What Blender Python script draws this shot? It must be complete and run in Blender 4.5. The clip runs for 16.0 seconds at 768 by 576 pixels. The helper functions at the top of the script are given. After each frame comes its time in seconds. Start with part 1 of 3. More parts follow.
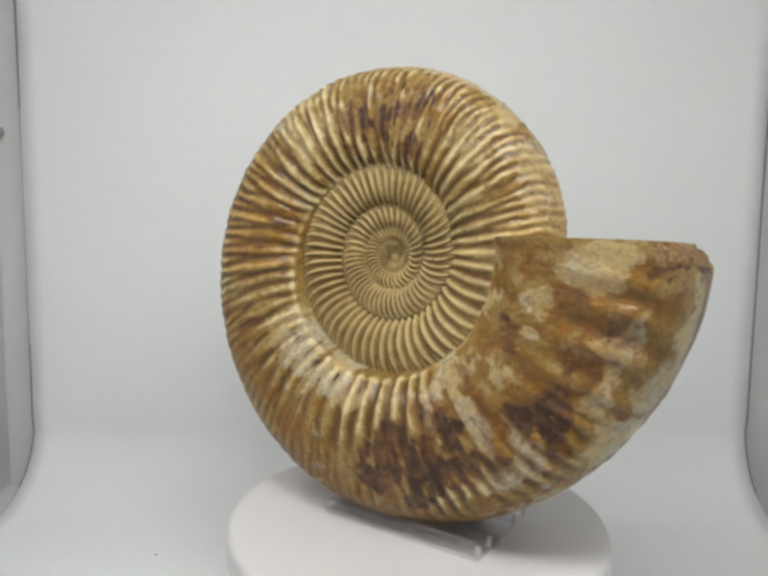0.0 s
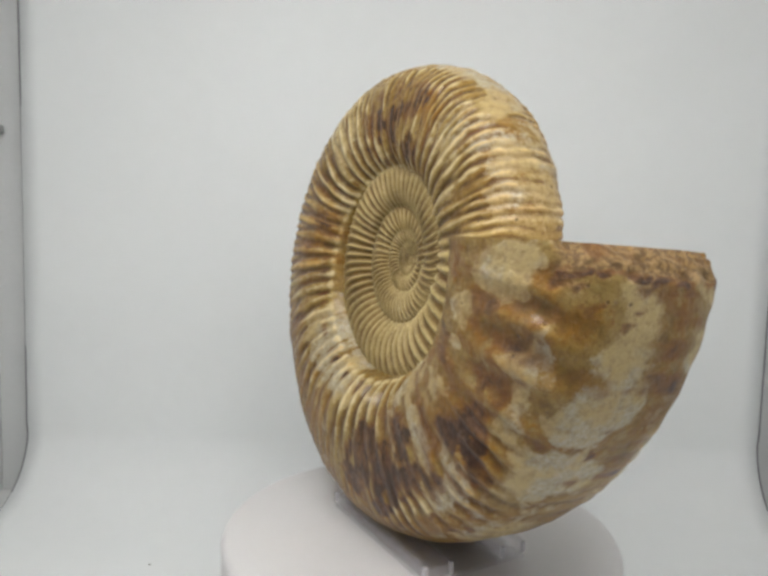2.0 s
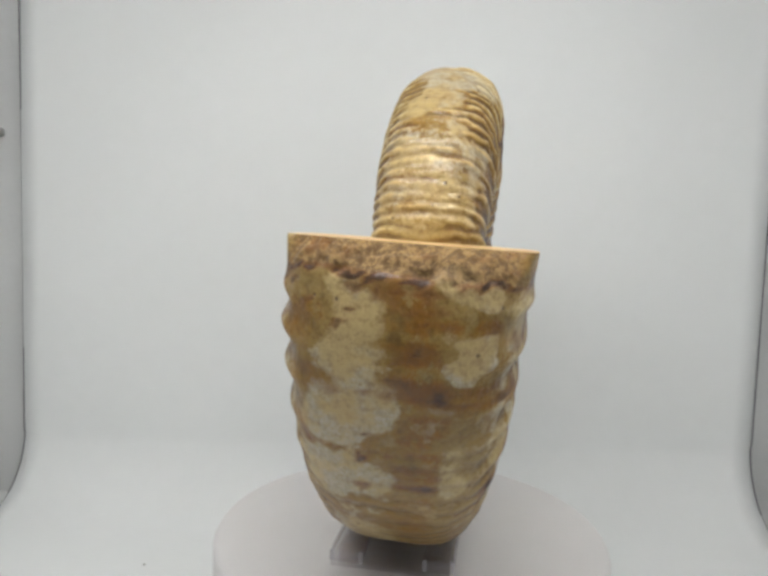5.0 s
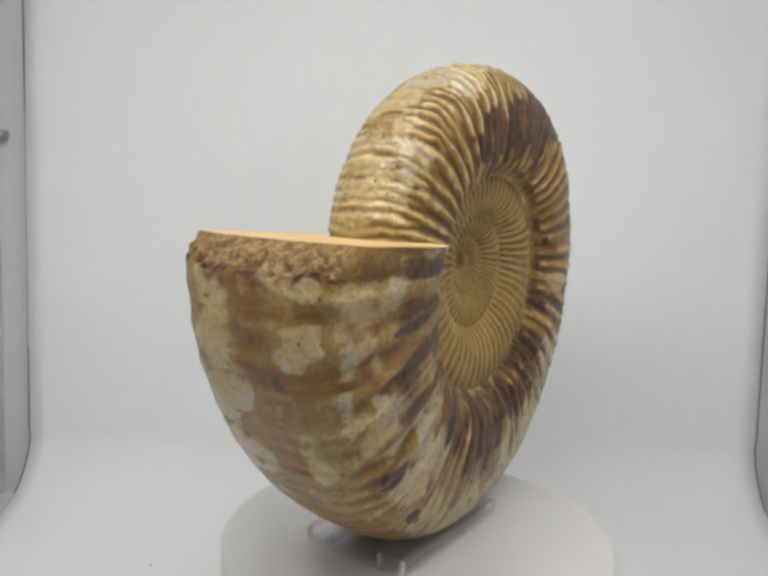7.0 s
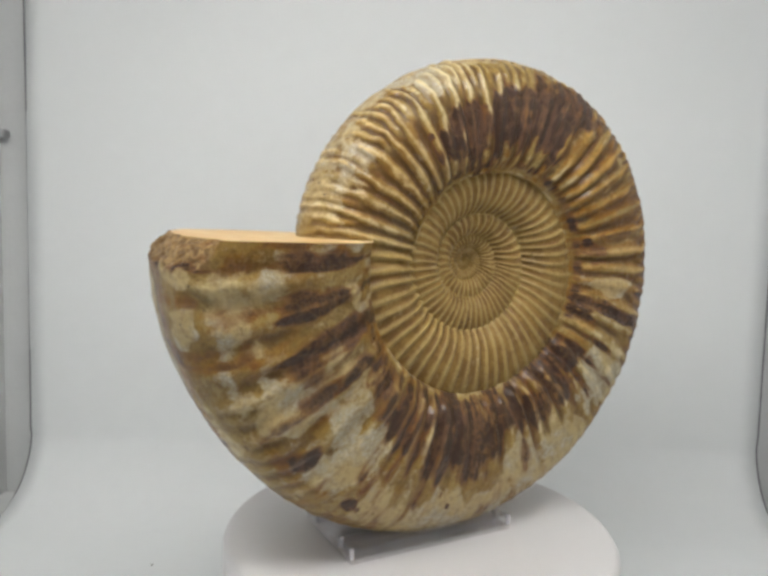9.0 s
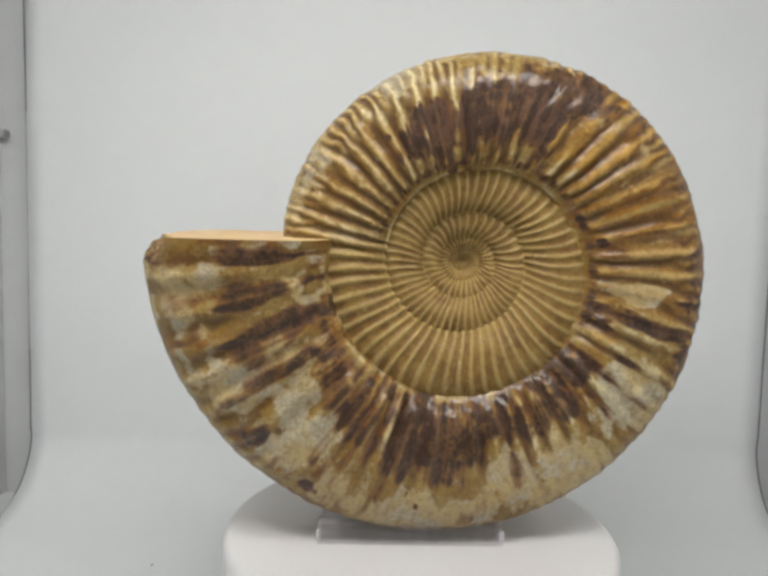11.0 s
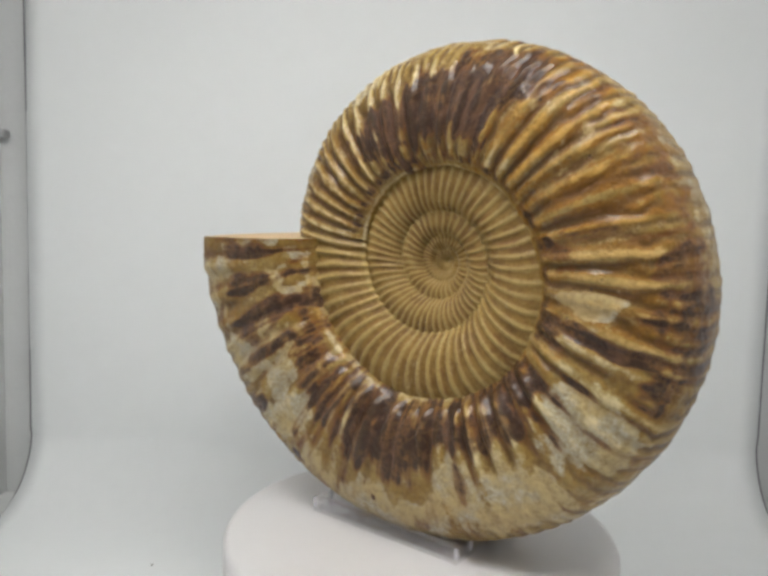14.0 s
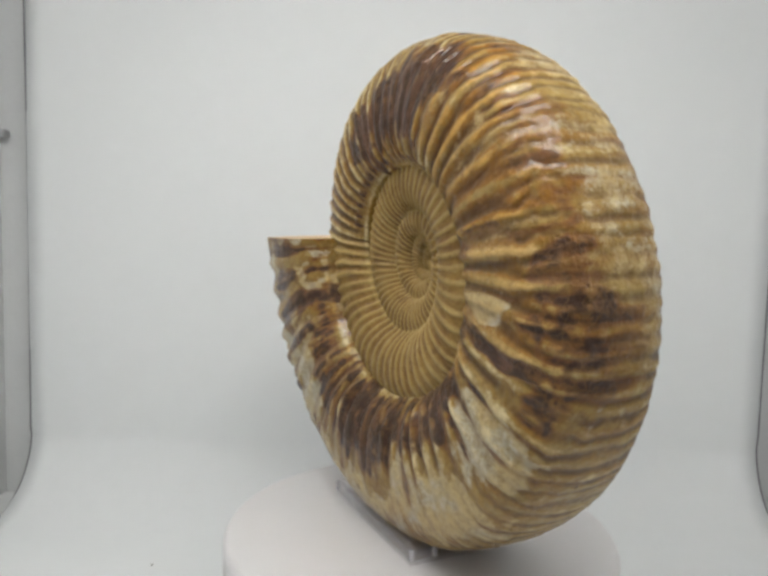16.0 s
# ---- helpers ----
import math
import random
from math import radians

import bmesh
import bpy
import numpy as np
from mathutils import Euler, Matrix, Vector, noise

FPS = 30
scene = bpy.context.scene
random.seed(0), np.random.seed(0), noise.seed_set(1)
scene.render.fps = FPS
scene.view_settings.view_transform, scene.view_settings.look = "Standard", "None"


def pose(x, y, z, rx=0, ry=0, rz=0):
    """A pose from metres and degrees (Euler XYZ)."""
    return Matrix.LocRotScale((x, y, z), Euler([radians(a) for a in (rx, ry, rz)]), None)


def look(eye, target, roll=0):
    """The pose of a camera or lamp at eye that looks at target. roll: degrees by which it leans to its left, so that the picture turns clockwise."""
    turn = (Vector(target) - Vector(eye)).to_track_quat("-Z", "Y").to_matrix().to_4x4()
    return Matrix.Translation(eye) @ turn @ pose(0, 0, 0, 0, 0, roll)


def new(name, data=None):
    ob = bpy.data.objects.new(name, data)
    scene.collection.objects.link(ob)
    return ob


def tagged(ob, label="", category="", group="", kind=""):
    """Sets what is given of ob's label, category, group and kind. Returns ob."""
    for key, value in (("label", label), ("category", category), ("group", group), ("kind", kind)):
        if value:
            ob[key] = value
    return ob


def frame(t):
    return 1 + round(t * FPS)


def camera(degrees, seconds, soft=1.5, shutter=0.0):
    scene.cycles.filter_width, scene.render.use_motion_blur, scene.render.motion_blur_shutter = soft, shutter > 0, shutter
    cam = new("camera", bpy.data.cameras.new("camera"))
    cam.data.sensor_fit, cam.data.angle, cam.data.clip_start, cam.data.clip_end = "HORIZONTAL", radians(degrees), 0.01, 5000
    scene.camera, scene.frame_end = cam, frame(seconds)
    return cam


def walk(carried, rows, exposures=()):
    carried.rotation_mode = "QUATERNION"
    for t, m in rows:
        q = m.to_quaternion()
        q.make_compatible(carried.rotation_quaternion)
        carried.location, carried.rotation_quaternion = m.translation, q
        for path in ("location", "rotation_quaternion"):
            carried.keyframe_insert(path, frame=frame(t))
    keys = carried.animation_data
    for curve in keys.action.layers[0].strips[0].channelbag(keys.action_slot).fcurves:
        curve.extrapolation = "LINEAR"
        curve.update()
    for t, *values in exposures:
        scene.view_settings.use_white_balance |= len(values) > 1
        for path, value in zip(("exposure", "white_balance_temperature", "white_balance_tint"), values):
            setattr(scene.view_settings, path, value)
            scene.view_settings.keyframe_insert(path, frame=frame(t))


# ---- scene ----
# The light box stands on a table; the turntable's axis is the world's z axis, and the camera looks in through the
# opening of an added front panel.
LENS = 61.0
cam = camera(LENS, 16.0, soft=3.3)


def view(x, y, z, yaw, pitch, roll):
    eye = Vector((x, y, z))
    a, b = radians(yaw), radians(pitch)
    return look(eye, eye + Vector((-math.sin(a) * math.cos(b), math.cos(a) * math.cos(b), math.sin(b))), roll)


PATH = [
    (0.0, 0.0004, -0.2209, 0.0327, 3.33, -6.09, 0.80),
    (0.5, 0.0001, -0.2186, 0.0304, 3.17, -5.41, 1.37),
    (1.0, 0.0007, -0.2164, 0.0294, 2.99, -5.18, 1.55),
    (1.5, -0.0008, -0.2145, 0.0297, 3.14, -5.24, 1.66),
    (2.0, -0.0010, -0.2135, 0.0298, 3.54, -5.25, 1.62),
    (2.5, 0.0000, -0.2141, 0.0289, 3.71, -5.04, 1.81),
    (3.0, 0.0014, -0.2151, 0.0296, 3.66, -5.22, 1.63),
    (3.5, 0.0013, -0.2152, 0.0300, 3.57, -5.27, 1.57),
    (4.0, 0.0020, -0.2160, 0.0288, 3.62, -4.76, 1.87),
    (4.5, 0.0020, -0.2160, 0.0288, 3.62, -4.76, 1.87),
    (5.0, 0.0020, -0.2160, 0.0288, 3.62, -4.76, 1.87),
    (6.0, 0.0013, -0.2163, 0.0287, 3.66, -4.74, 1.76),
    (7.0, 0.0004, -0.2166, 0.0285, 3.71, -4.72, 1.62),
    (7.5, 0.0000, -0.2167, 0.0284, 3.75, -4.73, 1.57),
    (9.0, 0.0000, -0.2167, 0.0284, 3.75, -4.73, 1.57),
    (12.0, 0.0000, -0.2167, 0.0284, 3.75, -4.73, 1.57),
    (16.0, 0.0000, -0.2167, 0.0284, 3.75, -4.73, 1.57),
]
walk(cam, [(row[0], view(*row[1:])) for row in PATH])

# ---------------------------------------------------------------- world and light
world = bpy.data.worlds.new("room_light")
world.use_nodes = True
world.node_tree.nodes["Background"].inputs[0].default_value = (0.8, 0.82, 0.85, 1)
world.node_tree.nodes["Background"].inputs[1].default_value = 0.25
scene.world = world
scene.view_settings.exposure = 0.0
LED_STRENGTH = 17.0


# ---------------------------------------------------------------- materials
class Nodes:
    """A short way to write a node material."""

    def __init__(self, name):
        self.mat = bpy.data.materials.new(name)
        self.mat.use_nodes = True
        self.tree = self.mat.node_tree
        self.bsdf = self.tree.nodes["Principled BSDF"]

    def add(self, kind, **values):
        node = self.tree.nodes.new(kind)
        for key, value in values.items():
            if key == "operation":
                node.operation = value
            elif key == "attribute_name":
                node.attribute_name = value
            elif key == "blend_type":
                node.blend_type = value
        return node

    def put(self, socket, value):
        if isinstance(value, bpy.types.NodeSocket):
            self.tree.links.new(value, socket)
        else:
            socket.default_value = value

    def math(self, operation, a, b=0.0, clamp=False):
        node = self.add("ShaderNodeMath", operation=operation)
        node.use_clamp = clamp
        self.put(node.inputs[0], a)
        self.put(node.inputs[1], b)
        return node.outputs[0]

    def mix(self, fac, a, b, blend="MIX"):
        node = self.add("ShaderNodeMixRGB", blend_type=blend)
        self.put(node.inputs[0], fac)
        self.put(node.inputs[1], a)
        self.put(node.inputs[2], b)
        return node.outputs[0]

    def coords(self):
        return self.add("ShaderNodeTexCoord").outputs["Object"]

    def scaled(self, vector, x, y, z):
        node = self.add("ShaderNodeMapping")
        self.put(node.inputs["Vector"], vector)
        node.inputs["Scale"].default_value = (x, y, z)
        return node.outputs[0]

    def noise(self, vector, scale, detail=4.0, rough=0.55):
        node = self.add("ShaderNodeTexNoise")
        self.put(node.inputs["Vector"], vector)
        node.inputs["Scale"].default_value = scale
        node.inputs["Detail"].default_value = detail
        node.inputs["Roughness"].default_value = rough
        return node.outputs[0]

    def ramp(self, value, low, high):
        node = self.add("ShaderNodeMapRange")
        node.interpolation_type = "SMOOTHSTEP"
        self.put(node.inputs[0], value)
        node.inputs[1].default_value, node.inputs[2].default_value = low, high
        return node.outputs[0]

    def attr(self, name):
        return self.add("ShaderNodeAttribute", attribute_name=name).outputs["Fac"]

    def bump(self, height, strength, distance):
        node = self.add("ShaderNodeBump")
        node.inputs["Strength"].default_value = strength
        node.inputs["Distance"].default_value = distance
        self.put(node.inputs["Height"], height)
        self.put(self.bsdf.inputs["Normal"], node.outputs[0])


def rgb(r, g, b):
    """A linear colour from 0..255 screen values."""
    return tuple(((v / 255 + 0.055) / 1.055) ** 2.4 if v > 10 else v / 3294 for v in (r, g, b)) + (1,)


def plain(name, colour, rough, scale, spread=0.06, bump=0.0, distance=0.0005):
    n = Nodes(name)
    c = n.coords()
    big = n.noise(c, scale, 3)
    small = n.noise(c, scale * 14, 3)
    dark = tuple(v * (1 - spread) for v in colour[:3]) + (1,)
    n.put(n.bsdf.inputs["Base Color"], n.mix(n.ramp(n.math("ADD", n.math("MULTIPLY", big, 0.7), n.math("MULTIPLY", small, 0.3)), 0.35, 0.65), dark, colour))
    n.put(n.bsdf.inputs["Roughness"], n.math("ADD", n.math("MULTIPLY", small, 0.12), rough - 0.06))
    if bump:
        n.bump(small, bump, distance)
    return n.mat


def shell_material():
    """Polished calcite and fossil shell: cream ground, ochre and purple-brown mineral stains, pale worn crests."""
    n = Nodes("fossil_shell")
    c = n.coords()
    fine = n.noise(c, 1100, 4, 0.65)
    mid = n.noise(c, 260, 5, 0.62)
    blot = n.noise(c, 115, 6, 0.72)
    big = n.noise(c, 60, 4, 0.6)
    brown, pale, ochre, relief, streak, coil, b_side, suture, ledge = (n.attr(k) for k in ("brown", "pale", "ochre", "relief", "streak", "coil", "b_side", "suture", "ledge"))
    grit = n.noise(c, 560, 6, 0.75)
    crumb = n.math("SUBTRACT", grit, 0.5)
    sway = n.math("ADD", n.math("SUBTRACT", mid, 0.5), n.math("MULTIPLY", crumb, 0.35))
    mottle = n.math("SUBTRACT", blot, 0.5)
    shell = n.math("SUBTRACT", 1.0, coil)
    # cream to sand ground with tan clouds and honey-coloured staining
    ground = n.mix(n.ramp(big, 0.38, 0.64), rgb(192, 160, 92), rgb(214, 190, 132))
    ground = n.mix(n.math("MULTIPLY", n.ramp(mid, 0.48, 0.66), 0.36), ground, rgb(150, 114, 54))
    ground = n.mix(n.math("MULTIPLY", ochre, n.ramp(n.math("ADD", mid, n.math("MULTIPLY", streak, 0.25)), 0.2, 0.6)), ground, rgb(182, 132, 48))
    core = n.mix(b_side, n.mix(n.ramp(mid, 0.36, 0.62), rgb(228, 210, 158), rgb(208, 184, 126)), n.mix(n.ramp(mid, 0.36, 0.62), rgb(210, 186, 130), rgb(188, 160, 102)))
    ground = n.mix(coil, ground, n.mix(n.math("MULTIPLY", n.ramp(blot, 0.46, 0.62), 0.6), core, rgb(178, 148, 102)))
    ground = n.mix(n.math("MULTIPLY", n.ramp(blot, 0.50, 0.56), n.math("SUBTRACT", 0.26, n.math("MULTIPLY", coil, 0.2))), ground, rgb(146, 106, 50))
    ground = n.mix(n.math("MULTIPLY", n.ramp(blot, 0.43, 0.37), 0.5), ground, rgb(216, 200, 156))
    # chalky white calcite
    white = n.ramp(n.math("ADD", n.math("SUBTRACT", pale, n.math("MULTIPLY", streak, 0.22)), n.math("ADD", n.math("MULTIPLY", sway, 1.3), n.math("MULTIPLY", mottle, 2.2))), 0.2, 0.7)
    chalk = n.mix(n.ramp(big, 0.40, 0.56), n.mix(n.ramp(fine, 0.4, 0.62), rgb(202, 198, 178), rgb(190, 178, 146)), rgb(200, 178, 128))
    # darker brown between the ribs and along the whorl seams, pale crests
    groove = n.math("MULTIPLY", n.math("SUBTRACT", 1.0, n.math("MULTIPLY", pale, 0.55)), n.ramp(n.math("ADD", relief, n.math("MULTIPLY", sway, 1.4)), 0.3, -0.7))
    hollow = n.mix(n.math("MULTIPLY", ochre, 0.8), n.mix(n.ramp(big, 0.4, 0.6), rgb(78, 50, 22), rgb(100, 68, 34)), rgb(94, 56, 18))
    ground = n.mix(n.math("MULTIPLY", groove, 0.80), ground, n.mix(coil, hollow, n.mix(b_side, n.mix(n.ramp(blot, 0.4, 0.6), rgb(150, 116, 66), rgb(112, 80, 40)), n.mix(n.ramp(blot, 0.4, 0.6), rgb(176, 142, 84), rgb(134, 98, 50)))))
    ground = n.mix(1.0, ground, (0.63, 0.575, 0.415, 1), "MULTIPLY")
    ground = n.mix(n.math("MULTIPLY", white, n.math("SUBTRACT", 0.76, n.math("MULTIPLY", groove, 0.45))), ground, chalk)
    ground = n.mix(n.math("MULTIPLY", n.ramp(grit, 0.52, 0.40), 0.28), ground, rgb(104, 70, 30))
    ground = n.mix(n.math("MULTIPLY", n.math("MULTIPLY", coil, n.math("SUBTRACT", 1.0, n.math("MULTIPLY", b_side, 0.6))), n.math("SUBTRACT", 0.32, n.math("MULTIPLY", groove, 0.25))), ground, rgb(206, 190, 146))
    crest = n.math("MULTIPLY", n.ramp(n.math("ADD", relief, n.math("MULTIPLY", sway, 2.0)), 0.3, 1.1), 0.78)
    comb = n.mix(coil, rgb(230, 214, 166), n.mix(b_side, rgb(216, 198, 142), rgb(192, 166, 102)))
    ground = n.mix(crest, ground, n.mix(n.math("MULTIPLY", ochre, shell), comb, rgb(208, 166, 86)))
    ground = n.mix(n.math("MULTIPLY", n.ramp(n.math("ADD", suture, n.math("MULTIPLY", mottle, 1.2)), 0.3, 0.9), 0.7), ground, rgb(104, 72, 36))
    ground = n.mix(n.math("MULTIPLY", ledge, 0.9), ground, n.mix(n.ramp(grit, 0.42, 0.6), rgb(108, 84, 58), rgb(172, 142, 98)))
    # iron stain, then the deep purple-brown
    edge = n.math("ADD", n.math("ADD", brown, n.math("MULTIPLY", sway, 0.7)), n.math("MULTIPLY", streak, 0.38))
    edge = n.math("SUBTRACT", edge, n.math("MULTIPLY", relief, 0.14))
    edge = n.math("ADD", edge, n.math("MULTIPLY", mottle, 1.0))
    rust = n.math("MULTIPLY", n.ramp(edge, 0.22, 0.60), 0.74)
    ground = n.mix(rust, ground, n.mix(n.ramp(n.math("ADD", blot, n.math("MULTIPLY", sway, 0.4)), 0.40, 0.60), rgb(120, 72, 30), rgb(126, 90, 52)))
    deep = n.math("MULTIPLY", n.ramp(edge, 0.42, 0.92), 0.9)
    ground = n.mix(deep, ground, n.mix(n.ramp(n.math("ADD", mid, n.math("MULTIPLY", streak, 0.2)), 0.36, 0.6), rgb(94, 66, 50), rgb(50, 32, 26)))
    warp = n.add("ShaderNodeTexNoise")
    n.put(warp.inputs["Vector"], c)
    warp.inputs["Scale"].default_value = 190
    warp.inputs["Detail"].default_value = 3
    crack = n.add("ShaderNodeTexVoronoi")
    crack.feature = "DISTANCE_TO_EDGE"
    n.put(crack.inputs["Vector"], n.mix(0.012, c, warp.outputs["Color"], "ADD"))
    crack.inputs["Scale"].default_value = 240
    lace = n.math("MULTIPLY", n.ramp(crack.outputs["Distance"], 0.10, 0.03), n.math("MULTIPLY", n.ramp(edge, 0.3, 0.6), n.ramp(big, 0.40, 0.56)))
    ground = n.mix(n.math("MULTIPLY", lace, 0.14), ground, rgb(176, 130, 66))
    dots = n.add("ShaderNodeTexVoronoi")
    n.put(dots.inputs["Vector"], c)
    dots.inputs["Scale"].default_value = 260
    pits = n.math("MULTIPLY", n.math("MULTIPLY", n.ramp(dots.outputs["Distance"], 0.16, 0.08), n.ramp(big, 0.54, 0.62)), 0.7)
    ground = n.mix(pits, ground, rgb(66, 44, 32))
    ground = n.mix(n.math("MULTIPLY", n.math("MULTIPLY", n.ramp(fine, 0.5, 0.66), 0.2), n.math("SUBTRACT", 1.0, white)), ground, rgb(100, 68, 34))
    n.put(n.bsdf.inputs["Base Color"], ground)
    n.put(n.bsdf.inputs["Roughness"], n.math("ADD", n.math("MULTIPLY", fine, 0.3), 0.27))
    n.put(n.bsdf.inputs["Coat Weight"], n.math("MULTIPLY", n.math("SUBTRACT", 0.5, n.math("MULTIPLY", coil, 0.4)), n.math("SUBTRACT", 1.0, ledge)))
    n.bsdf.inputs["Specular IOR Level"].default_value = 0.2
    n.put(n.bsdf.inputs["Coat Roughness"], n.math("ADD", n.math("MULTIPLY", mid, 0.16), 0.03))
    broken = n.math("MULTIPLY", n.ramp(crack.outputs["Distance"], 0.02, 0.14), n.ramp(edge, 0.2, 0.6))
    height = n.math("ADD", n.math("MULTIPLY", mid, 0.6), n.math("ADD", n.math("MULTIPLY", grit, 0.3), n.math("MULTIPLY", broken, 0.05)))
    height = n.math("SUBTRACT", height, n.math("MULTIPLY", pits, 0.6))
    n.bump(n.math("MULTIPLY", height, n.math("SUBTRACT", 1.0, n.math("MULTIPLY", coil, 0.55))), 1.0, 0.0018)
    # the lacquer lies smoother than the stone under it
    glaze = n.add("ShaderNodeBump")
    glaze.inputs["Strength"].default_value = 0.2
    glaze.inputs["Distance"].default_value = 0.001
    n.put(glaze.inputs["Height"], n.math("ADD", n.math("MULTIPLY", mid, 0.8), n.math("MULTIPLY", blot, 0.6)))
    n.put(n.bsdf.inputs["Coat Normal"], glaze.outputs[0])
    return n.mat


def sawn_material():
    """Flat sawn calcite, sand and apricot in soft bands."""
    n = Nodes("sawn_calcite")
    c = n.coords()
    band = n.noise(n.scaled(c, 1.0, 0.35, 1.0), 70, 4)
    fine = n.noise(c, 700, 3)
    col = n.mix(n.ramp(band, 0.38, 0.62), rgb(208, 172, 114), rgb(222, 196, 144))
    col = n.mix(n.math("MULTIPLY", n.ramp(fine, 0.52, 0.7), 0.3), col, rgb(190, 132, 72))
    n.put(n.bsdf.inputs["Base Color"], col)
    n.bsdf.inputs["Roughness"].default_value = 0.42
    n.bump(fine, 0.25, 0.0004)
    return n.mat


def acrylic_material(name, haze_share, tint):
    n = Nodes(name)
    clear, gloss, blend, facing = (n.add("ShaderNode" + k) for k in ("BsdfTransparent", "BsdfGlossy", "MixShader", "LayerWeight"))
    clear.inputs[0].default_value = tint
    smear = n.noise(n.coords(), 160, 3)
    n.put(gloss.inputs["Roughness"], n.math("ADD", n.math("MULTIPLY", n.ramp(smear, 0.45, 0.75), 0.14), 0.05))
    facing.inputs[0].default_value = 0.5
    n.put(blend.inputs[0], n.math("ADD", n.math("MULTIPLY", n.math("POWER", facing.outputs["Facing"], 2.2), 0.42), 0.06))
    n.put(blend.inputs[1], clear.outputs[0])
    n.put(blend.inputs[2], gloss.outputs[0])
    haze, body = n.add("ShaderNodeBsdfDiffuse"), n.add("ShaderNodeMixShader")
    haze.inputs[0].default_value = (0.88, 0.87, 0.9, 1)
    body.inputs[0].default_value = haze_share
    n.put(body.inputs[1], blend.outputs[0])
    n.put(body.inputs[2], haze.outputs[0])
    n.put(n.tree.nodes["Material Output"].inputs[0], body.outputs[0])
    return n.mat


def led_material():
    n = Nodes("led_diffuser")
    n.bsdf.inputs["Base Color"].default_value = (0.9, 0.9, 0.9, 1)
    n.bsdf.inputs["Emission Color"].default_value = (1.0, 0.985, 0.955, 1)
    n.bsdf.inputs["Emission Strength"].default_value = LED_STRENGTH
    return n.mat


SHELL, SAWN, LED = shell_material(), sawn_material(), led_material()
ACRYLIC = acrylic_material("clear_acrylic", 0.05, (0.972, 0.965, 0.972, 1))
# whitened acrylic, painting the glints of light along the cradle edges
EDGE = acrylic_material("edge_glint_acrylic", 0.36, (0.985, 0.98, 0.99, 1))
SHEET = plain("white_backdrop_vinyl", (0.825, 0.845, 0.85, 1), 0.55, 9, 0.025, 0.12, 0.0004)
FABRIC = plain("white_box_fabric", (0.70, 0.71, 0.71, 1), 0.75, 30, 0.06, 0.3, 0.0006)
LINING = plain("grey_white_lining", (0.39, 0.40, 0.40, 1), 0.75, 30, 0.06, 0.3, 0.0006)
BLOCKER = plain("dark_front_blocker", (0.12, 0.12, 0.125, 1), 0.85, 30, 0.1, 0.3, 0.0006)
SEAM = plain("grey_seam_tape", (0.48, 0.49, 0.49, 1), 0.8, 80, 0.15, 0.3)
GAP_SHADE = plain("grey_gap_shade", (0.22, 0.22, 0.24, 1), 0.6, 80, 0.2)
PLASTIC = plain("white_turntable_plastic", (0.68, 0.668, 0.672, 1), 0.38, 25, 0.03, 0.06, 0.0003)
METAL = plain("white_led_housing", (0.75, 0.75, 0.75, 1), 0.4, 60, 0.05)
SPECK = plain("grey_dust", (0.35, 0.34, 0.33, 1), 0.9, 300, 0.2)


# ---------------------------------------------------------------- mesh helpers
def mesh_object(name, verts, faces, material, smooth=True):
    me = bpy.data.meshes.new(name)
    me.from_pydata(verts, [], faces)
    me.materials.append(material)
    if smooth:
        me.polygons.foreach_set("use_smooth", [True] * len(me.polygons))
    me.update()
    return new(name, me)


def part(name, bm, material, parent, label="", smooth=False):
    me = bpy.data.meshes.new(name)
    bm.to_mesh(me)
    bm.free()
    me.materials.append(material)
    if smooth:
        me.polygons.foreach_set("use_smooth", [True] * len(me.polygons))
    ob = new(name, me)
    ob.parent = parent
    return tagged(ob, label)


def box(bm, lo, hi, bevel=0.0, segments=2):
    lo, hi = Vector(lo), Vector(hi)
    made = bmesh.ops.create_cube(bm, size=1.0, matrix=Matrix.Translation((lo + hi) / 2) @ Matrix.Diagonal((*(hi - lo), 1)))
    if bevel:
        edges = list({e for v in made["verts"] for e in v.link_edges})
        bmesh.ops.bevel(bm, geom=edges, offset=bevel, segments=segments, affect="EDGES", profile=0.5)
    return bm


def lathe(bm, profile, steps=128):
    """A closed body of revolution round z from (radius, z) pairs, axis to axis."""
    rings = []
    for r, z in profile:
        if r < 1e-6:
            rings.append([bm.verts.new((0, 0, z))])
        else:
            rings.append([bm.verts.new((r * math.cos(2 * math.pi * i / steps), r * math.sin(2 * math.pi * i / steps), z)) for i in range(steps)])
    for a, b in zip(rings, rings[1:]):
        for i in range(steps):
            j = (i + 1) % steps
            if len(a) == 1:
                bm.faces.new((a[0], b[i], b[j]))
            elif len(b) == 1:
                bm.faces.new((a[i], b[0], a[j]))
            else:
                bm.faces.new((a[i], b[i], b[j], a[j]))
    bmesh.ops.recalc_face_normals(bm, faces=bm.faces)
    return bm


# ---------------------------------------------------------------- the light box; its sheet lies a little higher on one side
SLOPE = 0.03
BOX = pose(-0.026, 0, -0.1262)
X0, X1, YB, YF, TOP = -0.2, 0.206, 0.1404, -0.25, 0.40


